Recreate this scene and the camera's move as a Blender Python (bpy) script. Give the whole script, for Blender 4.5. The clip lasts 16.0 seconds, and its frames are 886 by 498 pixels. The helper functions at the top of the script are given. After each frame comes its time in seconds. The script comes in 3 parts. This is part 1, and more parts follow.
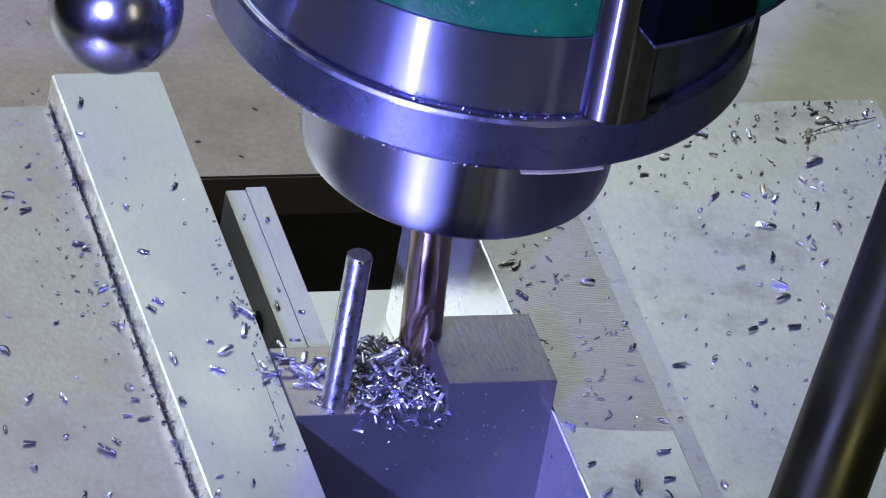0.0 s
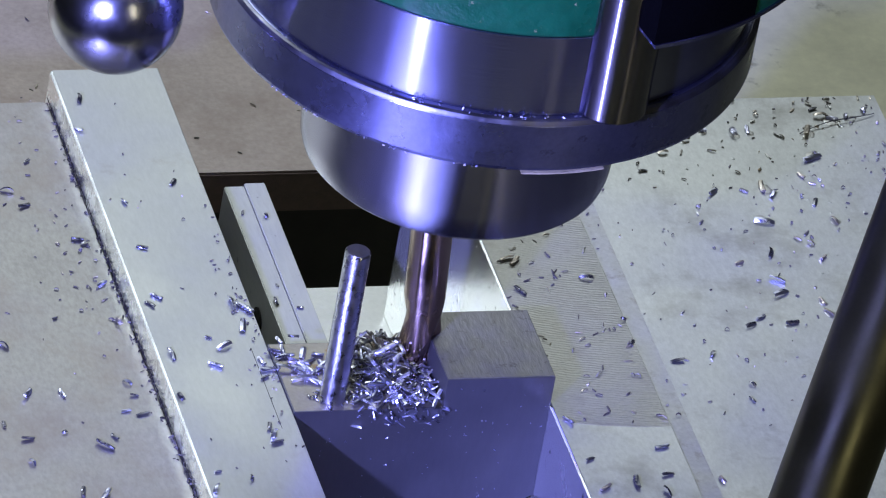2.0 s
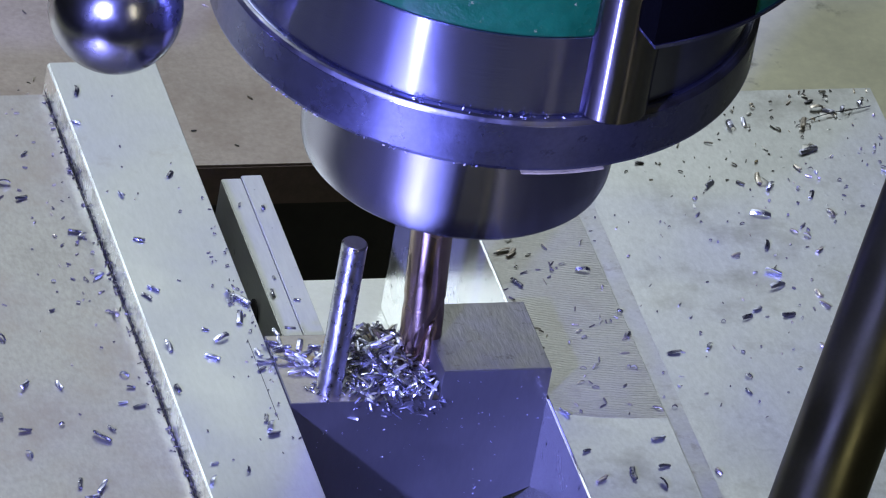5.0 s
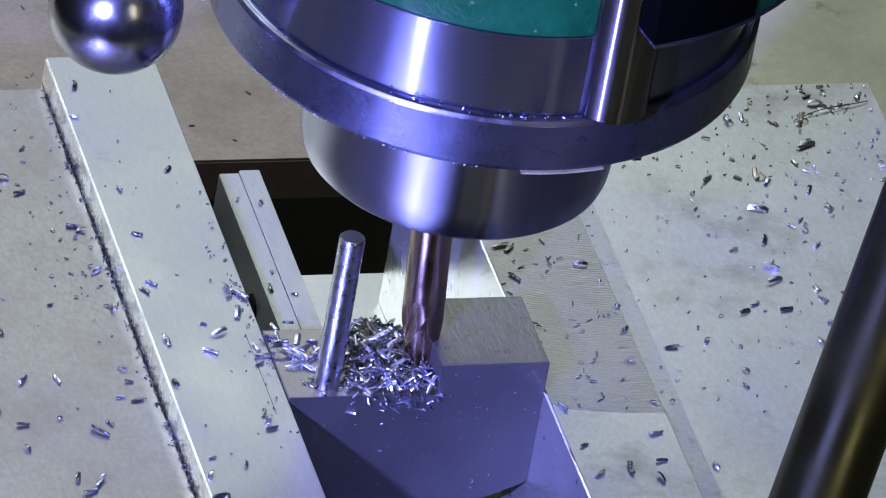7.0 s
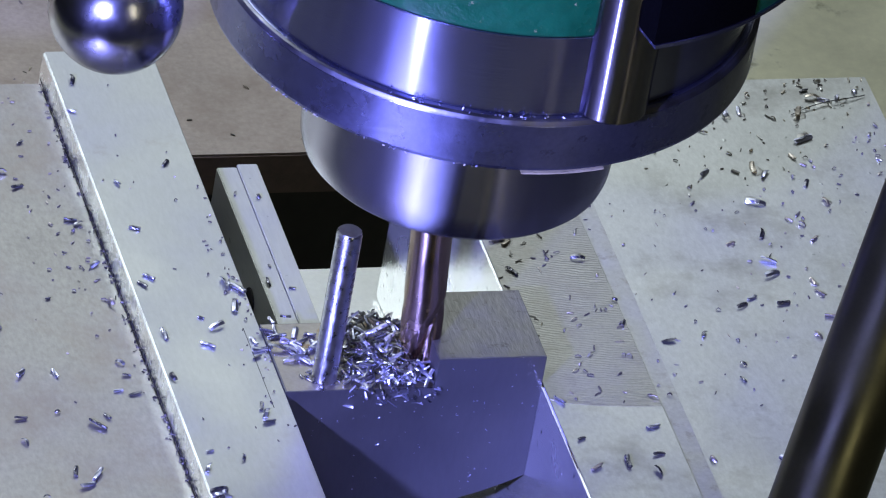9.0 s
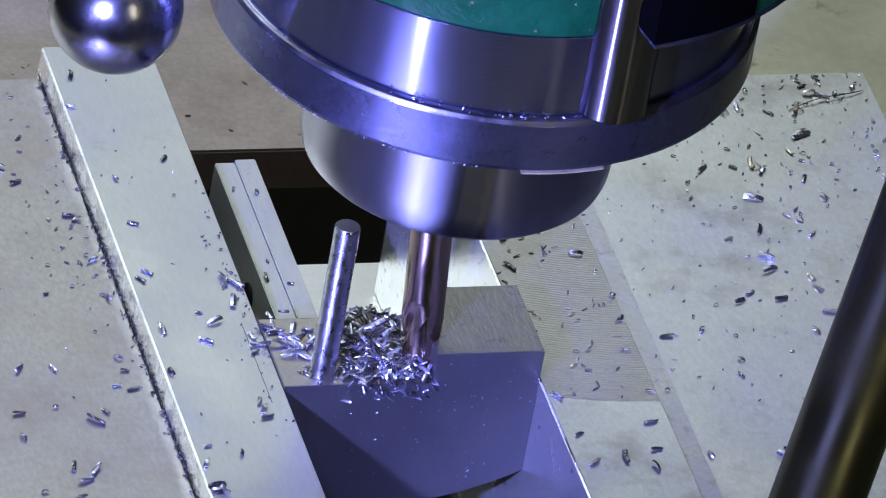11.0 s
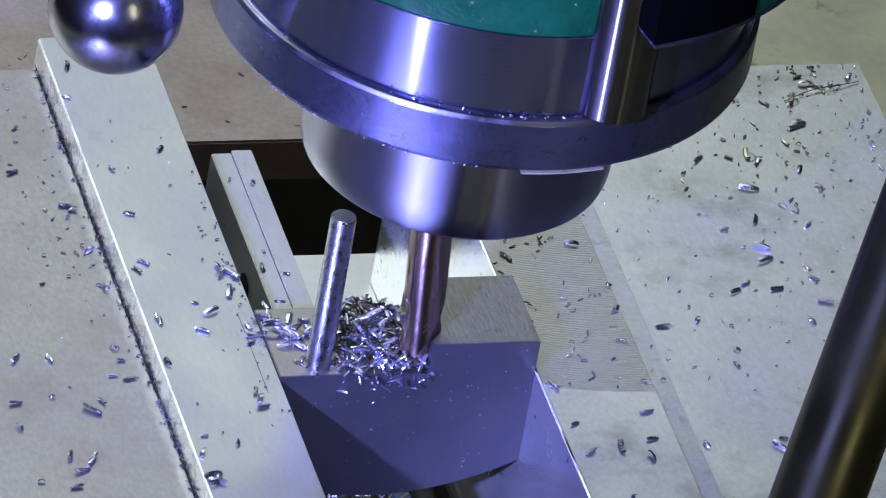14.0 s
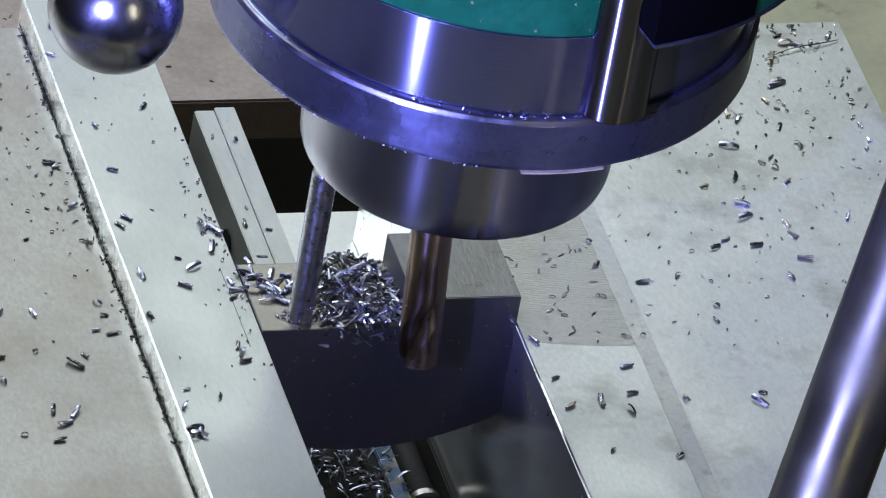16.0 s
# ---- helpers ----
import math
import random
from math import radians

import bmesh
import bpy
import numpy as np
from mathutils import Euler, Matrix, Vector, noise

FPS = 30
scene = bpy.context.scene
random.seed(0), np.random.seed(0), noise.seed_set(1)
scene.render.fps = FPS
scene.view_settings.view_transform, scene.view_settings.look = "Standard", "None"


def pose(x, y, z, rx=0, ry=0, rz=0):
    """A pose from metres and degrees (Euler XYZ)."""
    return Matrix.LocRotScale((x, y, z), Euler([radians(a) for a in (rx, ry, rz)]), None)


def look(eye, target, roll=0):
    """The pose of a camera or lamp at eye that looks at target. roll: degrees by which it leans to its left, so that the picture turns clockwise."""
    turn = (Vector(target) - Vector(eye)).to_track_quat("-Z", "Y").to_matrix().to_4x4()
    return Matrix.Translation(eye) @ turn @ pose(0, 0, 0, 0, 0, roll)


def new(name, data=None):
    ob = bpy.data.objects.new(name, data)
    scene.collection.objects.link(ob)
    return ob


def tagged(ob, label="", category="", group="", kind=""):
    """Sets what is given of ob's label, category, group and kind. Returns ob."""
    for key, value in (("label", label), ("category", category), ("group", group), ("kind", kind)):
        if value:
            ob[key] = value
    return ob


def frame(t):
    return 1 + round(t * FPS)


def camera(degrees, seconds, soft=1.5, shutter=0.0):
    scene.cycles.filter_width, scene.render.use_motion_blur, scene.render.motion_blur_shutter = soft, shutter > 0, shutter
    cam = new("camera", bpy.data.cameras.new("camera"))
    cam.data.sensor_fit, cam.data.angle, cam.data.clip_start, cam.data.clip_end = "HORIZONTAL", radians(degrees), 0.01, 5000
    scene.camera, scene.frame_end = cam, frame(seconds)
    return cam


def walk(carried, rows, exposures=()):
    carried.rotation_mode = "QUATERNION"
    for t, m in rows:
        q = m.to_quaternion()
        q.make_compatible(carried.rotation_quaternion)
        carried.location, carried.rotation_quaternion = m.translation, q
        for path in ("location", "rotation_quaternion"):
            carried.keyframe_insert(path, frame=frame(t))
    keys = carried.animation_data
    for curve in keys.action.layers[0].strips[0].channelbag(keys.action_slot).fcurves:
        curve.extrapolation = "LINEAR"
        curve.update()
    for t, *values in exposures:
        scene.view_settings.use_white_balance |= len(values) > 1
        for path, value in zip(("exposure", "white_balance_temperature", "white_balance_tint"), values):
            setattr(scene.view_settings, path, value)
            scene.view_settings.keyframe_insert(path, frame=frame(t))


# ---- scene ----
cam = camera(5.0985, 16.0, soft=1.15)
EYE = Vector((-0.55743, -1.49126, 1.13338))
AHEAD = Vector((0.2882112, 0.76888146, -0.57075004))
VIEW = look(EYE, EYE + AHEAD * 1.9, 10.528)
walk(cam, [(0.0, VIEW), (16.0, VIEW)], [(0.0, 0.0), (15.7, 0.0), (15.85, 0.28), (16.0, 0.33)])

# ---- light ----
world = bpy.data.worlds.new("workshop_air")
world.use_nodes = True
world.node_tree.nodes["Background"].inputs[0].default_value = (0.5, 0.5, 0.55, 1)
world.node_tree.nodes["Background"].inputs[1].default_value = 0.02
scene.world = world


def area_light(name, eye, target, sx, sy, watts, colour):
    d = bpy.data.lights.new(name, "AREA")
    d.shape, d.size, d.size_y, d.energy, d.color = "RECTANGLE", sx, sy, watts, colour
    ob = new(name, d)
    ob.matrix_basis = look(eye, target)
    return ob


# bluish LED lamp of the machine, low at the front; then added fill lights
led = bpy.data.lights.new("led_work_light", "SPOT")
led.energy, led.color, led.shadow_soft_size = 95.0, (0.255, 0.275, 1.0), 0.016
led.spot_size, led.spot_blend = radians(24), 0.35
new("led_work_light", led).matrix_basis = look((-0.47, -0.54, 0.37), (-0.025, -0.02, 0.03))
# unseen area light, added for the brightness of the vise tops
area_light("overhead_back_fill", (0.05, 0.64, 0.54), (0, 0.0, 0), 0.7, 0.42, 1.25, (0.89, 0.98, 1.03))
# unseen narrow strip, added to brighten the flange's upper edge
area_light("front_strip_fill", (-0.30, -0.90, 1.72), (-0.30, -0.90, 0), 1.3, 0.05, 3.2, (0.92, 1.0, 1.0))
# unseen warm strip, added for the yellowish streak on the lever rod
area_light("warm_strip_fill", (0.47, -1.88, 0.85), (0, 0, 0.05), 0.12, 0.9, 3.5, (1.0, 0.92, 0.62))
# unseen area light, added where the bar's chamfer reflects white
area_light("back_left_fill", (-1.75, 2.30, 0.95), (0, 0, 0), 1.4, 1.1, 9, (0.88, 0.98, 1.07))
# unseen area light, added to brighten jaw face, bed and parallels
area_light("jaw_fill", (-0.85, 1.25, 1.68), (0, 0, 0), 1.0, 0.7, 23, (0.88, 0.98, 1.07))

MM = 0.001


# ---- materials ----
def material(name, colour, metal=0.0, rough=0.5, vary=0.12, scale=60, bump=0.1, grain=(1, 1, 1), spots=None, spot_size=300, spot_cut=0.62, spot_soft=0.06, rough_vary=0.12, fine=900, coat=0.0, brushed=0.0, specular=0.5, rings=None, turned=0.0):
    m = bpy.data.materials.new(name)
    m.use_nodes = True
    nt = m.node_tree
    b = nt.nodes["Principled BSDF"]

    def node(kind, **kw):
        n = nt.nodes.new(kind)
        for k, v in kw.items():
            n.inputs[k.replace("_", " ")].default_value = v
        return n

    tc = node("ShaderNodeTexCoord")
    mp = node("ShaderNodeMapping")
    mp.inputs["Scale"].default_value = grain
    nt.links.new(tc.outputs["Object"], mp.inputs["Vector"])
    big = node("ShaderNodeTexNoise", Scale=scale, Detail=4.0, Roughness=0.6)
    small = node("ShaderNodeTexNoise", Scale=fine, Detail=3.0, Roughness=0.65)
    nt.links.new(tc.outputs["Object"], big.inputs["Vector"])
    nt.links.new(mp.outputs["Vector"], small.inputs["Vector"])
    both = node("ShaderNodeMath")
    both.operation = "ADD"
    half = node("ShaderNodeMath")
    half.operation = "MULTIPLY"
    half.inputs[1].default_value = 0.6
    nt.links.new(small.outputs["Fac"], half.inputs[0])
    nt.links.new(big.outputs["Fac"], both.inputs[0])
    nt.links.new(half.outputs[0], both.inputs[1])
    ramp = node("ShaderNodeMapRange")
    ramp.inputs["From Min"].default_value, ramp.inputs["From Max"].default_value = 0.5, 1.1
    ramp.inputs["To Min"].default_value, ramp.inputs["To Max"].default_value = 1 - vary, 1 + vary
    nt.links.new(both.outputs[0], ramp.inputs["Value"])
    mix = node("ShaderNodeVectorMath")
    mix.operation = "SCALE"
    mix.inputs[0].default_value = colour
    nt.links.new(ramp.outputs[0], mix.inputs["Scale"])
    out = mix.outputs[0]
    if spots:
        sp = node("ShaderNodeTexNoise", Scale=spot_size, Detail=5.0, Roughness=0.7)
        nt.links.new(tc.outputs["Object"], sp.inputs["Vector"])
        cut = node("ShaderNodeMapRange")
        cut.inputs["From Min"].default_value, cut.inputs["From Max"].default_value = spot_cut, spot_cut + spot_soft
        nt.links.new(sp.outputs["Fac"], cut.inputs["Value"])
        mx = nt.nodes.new("ShaderNodeMix")
        mx.data_type = "RGBA"
        nt.links.new(cut.outputs[0], mx.inputs["Factor"])
        nt.links.new(out, mx.inputs["A"])
        mx.inputs["B"].default_value = (*spots, 1)
        out = mx.outputs["Result"]
    nt.links.new(out, b.inputs["Base Color"])
    rr = node("ShaderNodeMapRange")
    rr.inputs["From Min"].default_value, rr.inputs["From Max"].default_value = 0.35, 0.7
    rr.inputs["To Min"].default_value, rr.inputs["To Max"].default_value = max(rough - rough_vary, 0.02), rough + rough_vary
    nt.links.new(big.outputs["Fac"], rr.inputs["Value"])
    nt.links.new(rr.outputs[0], b.inputs["Roughness"])
    b.inputs["Metallic"].default_value = metal
    b.inputs["Coat Weight"].default_value = coat
    b.inputs["Specular IOR Level"].default_value = specular
    if brushed:
        tg = nt.nodes.new("ShaderNodeTangent")
        tg.direction_type, tg.axis = "RADIAL", "Z"
        nt.links.new(tg.outputs[0], b.inputs["Tangent"])
        b.inputs["Anisotropic"].default_value, b.inputs["Anisotropic Rotation"].default_value = brushed, 0.25
    if bump:
        bp = node("ShaderNodeBump", Strength=bump, Distance=0.0004)
        nt.links.new(small.outputs["Fac"], bp.inputs["Height"])
        if rings:
            # cutter marks: arcs about a far centre
            off = node("ShaderNodeMapping")
            off.inputs["Location"].default_value = (-rings[0], -rings[1], 0)
            nt.links.new(tc.outputs["Object"], off.inputs["Vector"])
            wave = node("ShaderNodeTexWave", Scale=rings[2], Distortion=4.0, Detail=4.0, Detail_Scale=1.0)
            wave.wave_type, wave.rings_direction = "RINGS", "Z"
            nt.links.new(off.outputs[0], wave.inputs["Vector"])
            arcs = node("ShaderNodeBump", Strength=0.24, Distance=0.0002)
            nt.links.new(wave.outputs["Fac"], arcs.inputs["Height"])
            nt.links.new(arcs.outputs["Normal"], bp.inputs["Normal"])
        nt.links.new(bp.outputs["Normal"], b.inputs["Normal"])
    if turned:
        # flanks of the turning grooves, tipped up and down from the wall
        geo, last = nt.nodes.new("ShaderNodeNewGeometry"), b.outputs[0]
        for tip in (0.52, -0.52):
            lean = node("ShaderNodeVectorMath")
            lean.operation = "ADD"
            lean.inputs[1].default_value = (0, 0, tip)
            nt.links.new(geo.outputs["Normal"], lean.inputs[0])
            flank = node("ShaderNodeBsdfAnisotropic", Roughness=0.115)
            nt.links.new(out, flank.inputs["Color"])
            nt.links.new(lean.outputs[0], flank.inputs["Normal"])
            blend = node("ShaderNodeMixShader", Fac=turned)
            nt.links.new(last, blend.inputs[1])
            nt.links.new(flank.outputs[0], blend.inputs[2])
            last = blend.outputs[0]
        nt.links.new(last, nt.nodes["Material Output"].inputs["Surface"])
    return m


GROUND_STEEL = material("ground_steel", (0.535, 0.55, 0.525), 0.95, 0.43, 0.12, 28, 0.05, (1, 0.3, 1), (0.44, 0.425, 0.38), 70, 0.60, fine=1400, spot_soft=0.2)
VISE_STEEL = material("vise_steel", (0.60, 0.615, 0.60), 0.95, 0.45, 0.20, 25, 0.035, (1, 0.5, 1), (0.40, 0.40, 0.375), 60, 0.52, fine=1200, spot_soft=0.2)
WORN_STEEL = material("worn_steel", (0.42, 0.41, 0.38), 0.95, 0.44, 0.26, 14, 0.03, (1, 0.5, 1), (0.34, 0.29, 0.235), 26, 0.45, fine=1200, spot_soft=0.35)
MILLED_STEEL = material("milled_steel", (0.54, 0.535, 0.50), 0.95, 0.47, 0.18, 60, 0.12, (1, 1, 1), (0.46, 0.44, 0.39), 120, 0.52, fine=1300, spot_soft=0.2, rings=(0.056, 0.100, 400))
JAW_FACE_STEEL = material("polished_jaw_steel", (0.86, 0.87, 0.85), 0.84, 0.25, 0.08, 60, 0.05, (1, 1, 1), (0.06, 0.06, 0.06), 420, 0.61, fine=900, rough_vary=0.05)
PARALLEL_STEEL = material("parallel_steel", (0.49, 0.50, 0.47), 0.75, 0.42, 0.14, 50, 0.10, (1, 0.15, 1), (0.25, 0.25, 0.24), 260, 0.64, fine=1400)
BED_STEEL = material("bed_steel", (0.80, 0.81, 0.78), 0.75, 0.42, 0.10, 40, 0.10, (1, 1, 1), fine=900)
BAR_SIDE_STEEL = material("mottled_bar_side", (0.74, 0.76, 0.75), 1.0, 0.26, 0.30, 160, 0.25, (1, 1, 1), (0.42, 0.43, 0.44), 220, 0.56, fine=900, rough_vary=0.08)
POLISHED_EDGE = material("polished_edge_steel", (0.75, 0.76, 0.75), 1.0, 0.16, 0.05, 60, 0.03, fine=900)
PART_STEEL = material("workpiece_steel", (0.23, 0.23, 0.235), 1.0, 0.56, 0.07, 50, 0.06, (1, 1, 0.3), (0.8, 0.8, 0.8), 520, 0.70, fine=900, rough_vary=0.03)
PART_TOP = material("workpiece_scuffed_top", (0.27, 0.265, 0.25), 0.9, 0.50, 0.28, 130, 0.3, (1, 0.25, 1), (0.20, 0.19, 0.17), 400, 0.58, fine=1100)
PART_FLOOR = material("workpiece_milled_floor", (0.36, 0.335, 0.29), 0.9, 0.38, 0.2, 90, 0.2, (1, 1, 1), (0.28, 0.20, 0.12), 160, 0.60, fine=900)
PIN_STEEL = material("pin_steel", (0.47, 0.47, 0.53), 1.0, 0.34, 0.3, 420, 0.3, (1, 1, 0.4), (0.28, 0.24, 0.22), 330, 0.64, fine=900, brushed=0.75)
CHROME = material("chrome", (0.33, 0.33, 0.37), 1.0, 0.25, 0.22, 90, 0.05, fine=420, rough_vary=0.07)
# bluish base colour carries the LED's blue reflection on the collar
TURNED_STEEL = material("turned_spindle_steel", (0.26, 0.27, 0.40), 0.97, 0.15, 0.12, 25, 0.04, (0.1, 0.1, 1.5), fine=1500, brushed=1.0, rough_vary=0.03, turned=0.013)
NOSE_STEEL = material("turned_nose_steel", (0.28, 0.28, 0.34), 0.985, 0.18, 0.08, 25, 0.04, (0.1, 0.1, 1.5), fine=1500, brushed=1.0, rough_vary=0.03, turned=0.013)
# flange likewise: reflected LED blue is put into the colour
FLANGE_STEEL = material("dull_flange_steel", (0.19, 0.20, 0.31), 0.95, 0.34, 0.22, 60, 0.10, (1, 1, 1), (0.14, 0.145, 0.22), 200, 0.60, fine=900, brushed=0.8)
STEP_STEEL = material("dull_step_steel", (0.59, 0.595, 0.575), 0.95, 0.50, 0.2, 80, 0.08, (1, 1, 1), (0.42, 0.40, 0.36), 220, 0.55, fine=1000, spot_soft=0.15)
DARK_STEEL = material("dark_blued_steel", (0.16, 0.16, 0.18), 0.9, 0.32, 0.15, 40, 0.08, (0.2, 0.2, 1.5), fine=1200)
BOLT_STEEL = material("bolt_steel", (0.22, 0.21, 0.23), 1.0, 0.20, 0.1, 40, 0.04, fine=900, brushed=1.0, rough_vary=0.03, turned=0.025)
# deeper than black paint: shade on the bracket is put into the colour
SHADE_BLACK = material("shade_black", (0.0012, 0.0012, 0.0014), 0.0, 0.8, 0.2, 60, 0.3, fine=800, specular=0.03)
GREEN_PAINT = material("green_enamel", (0.003, 0.085, 0.032), 0.0, 0.34, 0.34, 60, 0.8, (1, 1, 1), (0.24, 0.26, 0.12), 330, 0.64, fine=300)
CARBIDE = material("copper_coated_carbide", (0.50, 0.37, 0.29), 1.0, 0.25, 0.15, 60, 0.06, (1, 1, 0.3), fine=900, brushed=0.95)
CHIP_STEEL = material("cut_chip_steel", (0.62, 0.63, 0.77), 1.0, 0.36, 0.3, 200, 0.1, fine=1500)
DARK_CHIP = material("dark_chip_steel", (0.25, 0.25, 0.27), 0.95, 0.33, 0.3, 200, 0.1, fine=1500)
DULL_CHIP = material("dull_oily_chip", (0.42, 0.41, 0.37), 0.8, 0.45, 0.3, 200, 0.1, fine=1500)
BLUE_PAINT = material("worn_blue_paint", (0.02, 0.07, 0.17), 0.1, 0.45, 0.4, 200, 0.3, (1, 1, 1), (0.16, 0.13, 0.09), 220, 0.52, fine=700)
TAN_CHIP = material("tan_chip_steel", (0.56, 0.51, 0.43), 0.9, 0.42, 0.2, 200, 0.1, fine=1500)
BROWN_CAST = material("oily_brown_casting", (0.45, 0.39, 0.365), 0.9, 0.50, 0.26, 22, 0.10, (1, 1, 1), (0.30, 0.24, 0.21), 30, 0.48, fine=700, spot_soft=0.3)
BEIGE_PAINT = material("beige_tray_enamel", (0.60, 0.59, 0.43), 0.5, 0.55, 0.16, 28, 0.15, (1, 1, 1), (0.22, 0.21, 0.14), 45, 0.60, fine=300, spot_soft=0.12)
BLACK_LEVER = material("dark_polished_lever", (0.115, 0.11, 0.065), 0.9, 0.44, 0.12, 50, 0.04, (1, 1, 1), fine=900)
WORN_EDGE = material("worn_bright_edge", (0.12, 0.12, 0.14), 0.95, 0.40, 0.15, 250, 0.05, fine=1500)
# darker copy of the brown casting, for its shaded front face
SHADED_BROWN = material("shaded_brown_casting", (0.085, 0.055, 0.045), 0.2, 0.6, 0.3, 60, 0.3, fine=500)
# near black: oily grit, and cavity shade put into the colour
OIL_AND_SHADE = material("dark_oil_and_shade", (0.02, 0.017, 0.015), 0.1, 0.8, 0.2, 50, 0.2, fine=500)
CRUST = material("tan_grit_crust", (0.36, 0.32, 0.18), 0.0, 0.8, 0.3, 300, 0.6, fine=1500)
OIL = material("cutting_oil_film", (0.66, 0.655, 0.615), 0.92, 0.40, 0.05, 80, 0.0, fine=500, rough_vary=0.04)
SPECK = material("dull_grit", (0.12, 0.11, 0.10), 0.3, 0.5, 0.4, 300, 0.1, fine=1500)
ROOM_PAINT = material("workshop_paint", (0.11, 0.11, 0.115), 0.0, 0.7, 0.1, 3, 0.0, fine=40)
ROOM_CONCRETE = material("concrete_floor", (0.06, 0.06, 0.06), 0.0, 0.7, 0.2, 4, 0.05, fine=60)


# ---- mesh helpers, in millimetres ----
def finish(bm, bevel=0.0, segments=2):
    if bevel:
        bmesh.ops.bevel(bm, geom=[e for e in bm.edges if len(e.link_faces) == 2 and e.calc_face_angle(0) > 0.5], offset=bevel, segments=segments, affect="EDGES", clamp_overlap=True)
    bmesh.ops.recalc_face_normals(bm, faces=bm.faces)
    return bm


def box(x0, x1, y0, y1, z0, z1, bevel=0.3, segments=2):
    bm = bmesh.new()
    bmesh.ops.create_cube(bm, size=1, matrix=Matrix.Translation(((x0 + x1) / 2, (y0 + y1) / 2, (z0 + z1) / 2)) @ Matrix.Diagonal((x1 - x0, y1 - y0, z1 - z0, 1)))
    return finish(bm, bevel, segments)


def lathe(profile, n=96, smooth=True):
    """Turns a list of (radius, height) about z; closed at the ends."""
    bm = bmesh.new()
    rings = []
    for r, z in profile:
        if r < 1e-6:
            rings.append([bm.verts.new((0, 0, z))])
        else:
            rings.append([bm.verts.new((r * math.cos(2 * math.pi * i / n), r * math.sin(2 * math.pi * i / n), z)) for i in range(n)])
    for a, b in zip(rings, rings[1:]):
        for i in range(n):
            j = (i + 1) % n
            vs = [a[i % len(a)], a[j % len(a)], b[j % len(b)], b[i % len(b)]]
            vs = list(dict.fromkeys(vs))
            if len(vs) > 2:
                bm.faces.new(vs)
    bmesh.ops.recalc_face_normals(bm, faces=bm.faces)
    if smooth:
        for f in bm.faces:
            f.smooth = True
    return bm


def extrude_profile(points, y0, y1, bevel=0.25):
    """A closed outline of (x, z) drawn out along y."""
    bm = bmesh.new()
    a = [bm.verts.new((x, y0, z)) for x, z in points]
    b = [bm.verts.new((x, y1, z)) for x, z in points]
    bm.faces.new(a)
    bm.faces.new(b[::-1])
    for i in range(len(a)):
        j = (i + 1) % len(a)
        bm.faces.new((a[i], b[i], b[j], a[j]))
    return finish(bm, bevel)


def mesh_of(name, bm, mat, scale=MM):
    bm.transform(Matrix.Diagonal((scale, scale, scale, 1)))
    me = bpy.data.meshes.new(name)
    bm.to_mesh(me)
    bm.free()
    me.materials.append(mat)
    sharp_by_angle(me)
    return me


def sharp_by_angle(me, angle=0.3):
    if any(p.use_smooth for p in me.polygons):
        me.set_sharp_from_angle(angle=angle)


def part(name, bm, mat, parent, label=""):
    ob = new(name, mesh_of(name, bm, mat))
    ob.parent = parent
    return tagged(ob, label)


def thing(name, label, category, group="", kind="", at=(0, 0, 0)):
    ob = new(name)
    ob.empty_display_size = 0.01
    ob.location = Vector(at) * MM
    return tagged(ob, label, category, group, kind)


def solid(name, bm, mat, label, category, group="", kind="", m=None):
    ob = new(name, mesh_of(name, bm, mat))
    if m:
        ob.matrix_basis = m
    return tagged(ob, label, category, group, kind)


def at_mm(x, y, z, rx=0, ry=0, rz=0):
    return pose(x * MM, y * MM, z * MM, rx, ry, rz)


MOVING = []

# ---- the room, closed around the machine ----
def build_room():
    for name, b, mat, label in (
        ("floor", (-2000, 1500, -2000, 2500, -1050, -1000), ROOM_CONCRETE, "dark concrete workshop floor"),
        ("ceiling", (-2000, 1500, -2000, 2500, 1800, 1850), ROOM_PAINT, "grey painted workshop ceiling"),
        ("wall_north", (-2000, 1500, 2450, 2500, -1000, 1800), ROOM_PAINT, "grey painted workshop wall"),
        ("wall_south", (-2000, 1500, -2000, -1950, -1000, 1800), ROOM_PAINT, "grey painted workshop wall"),
        ("wall_west", (-2000, -1950, -1950, 2450, -1000, 1800), ROOM_PAINT, "grey painted workshop wall"),
        ("wall_east", (1450, 1500, -1950, 2450, -1000, 1800), ROOM_PAINT, "grey painted workshop wall"),
    ):
        solid(name, box(*b, bevel=0), mat, label, "wall" if "wall" in name else name, kind="structure")


build_room()


# ---- the machine: tray, saddle plate, vise ----
def build_tray():
    tray = thing("chip_tray", "beige enamelled chip tray under the vise with stray chips", "tray", at=(0, 0, -130))
    part("tray_bottom", box(-420, 320, -420, 700, -12, 0, 2), BEIGE_PAINT, tray)
    part("tray_rim", box(-420, 320, 700, 708, -12, 40, 2), BEIGE_PAINT, tray)
    part("tray_pedestal", box(-300, 300, -300, 500, -868, -12.2, 6), SHADE_BLACK, tray)


build_tray()


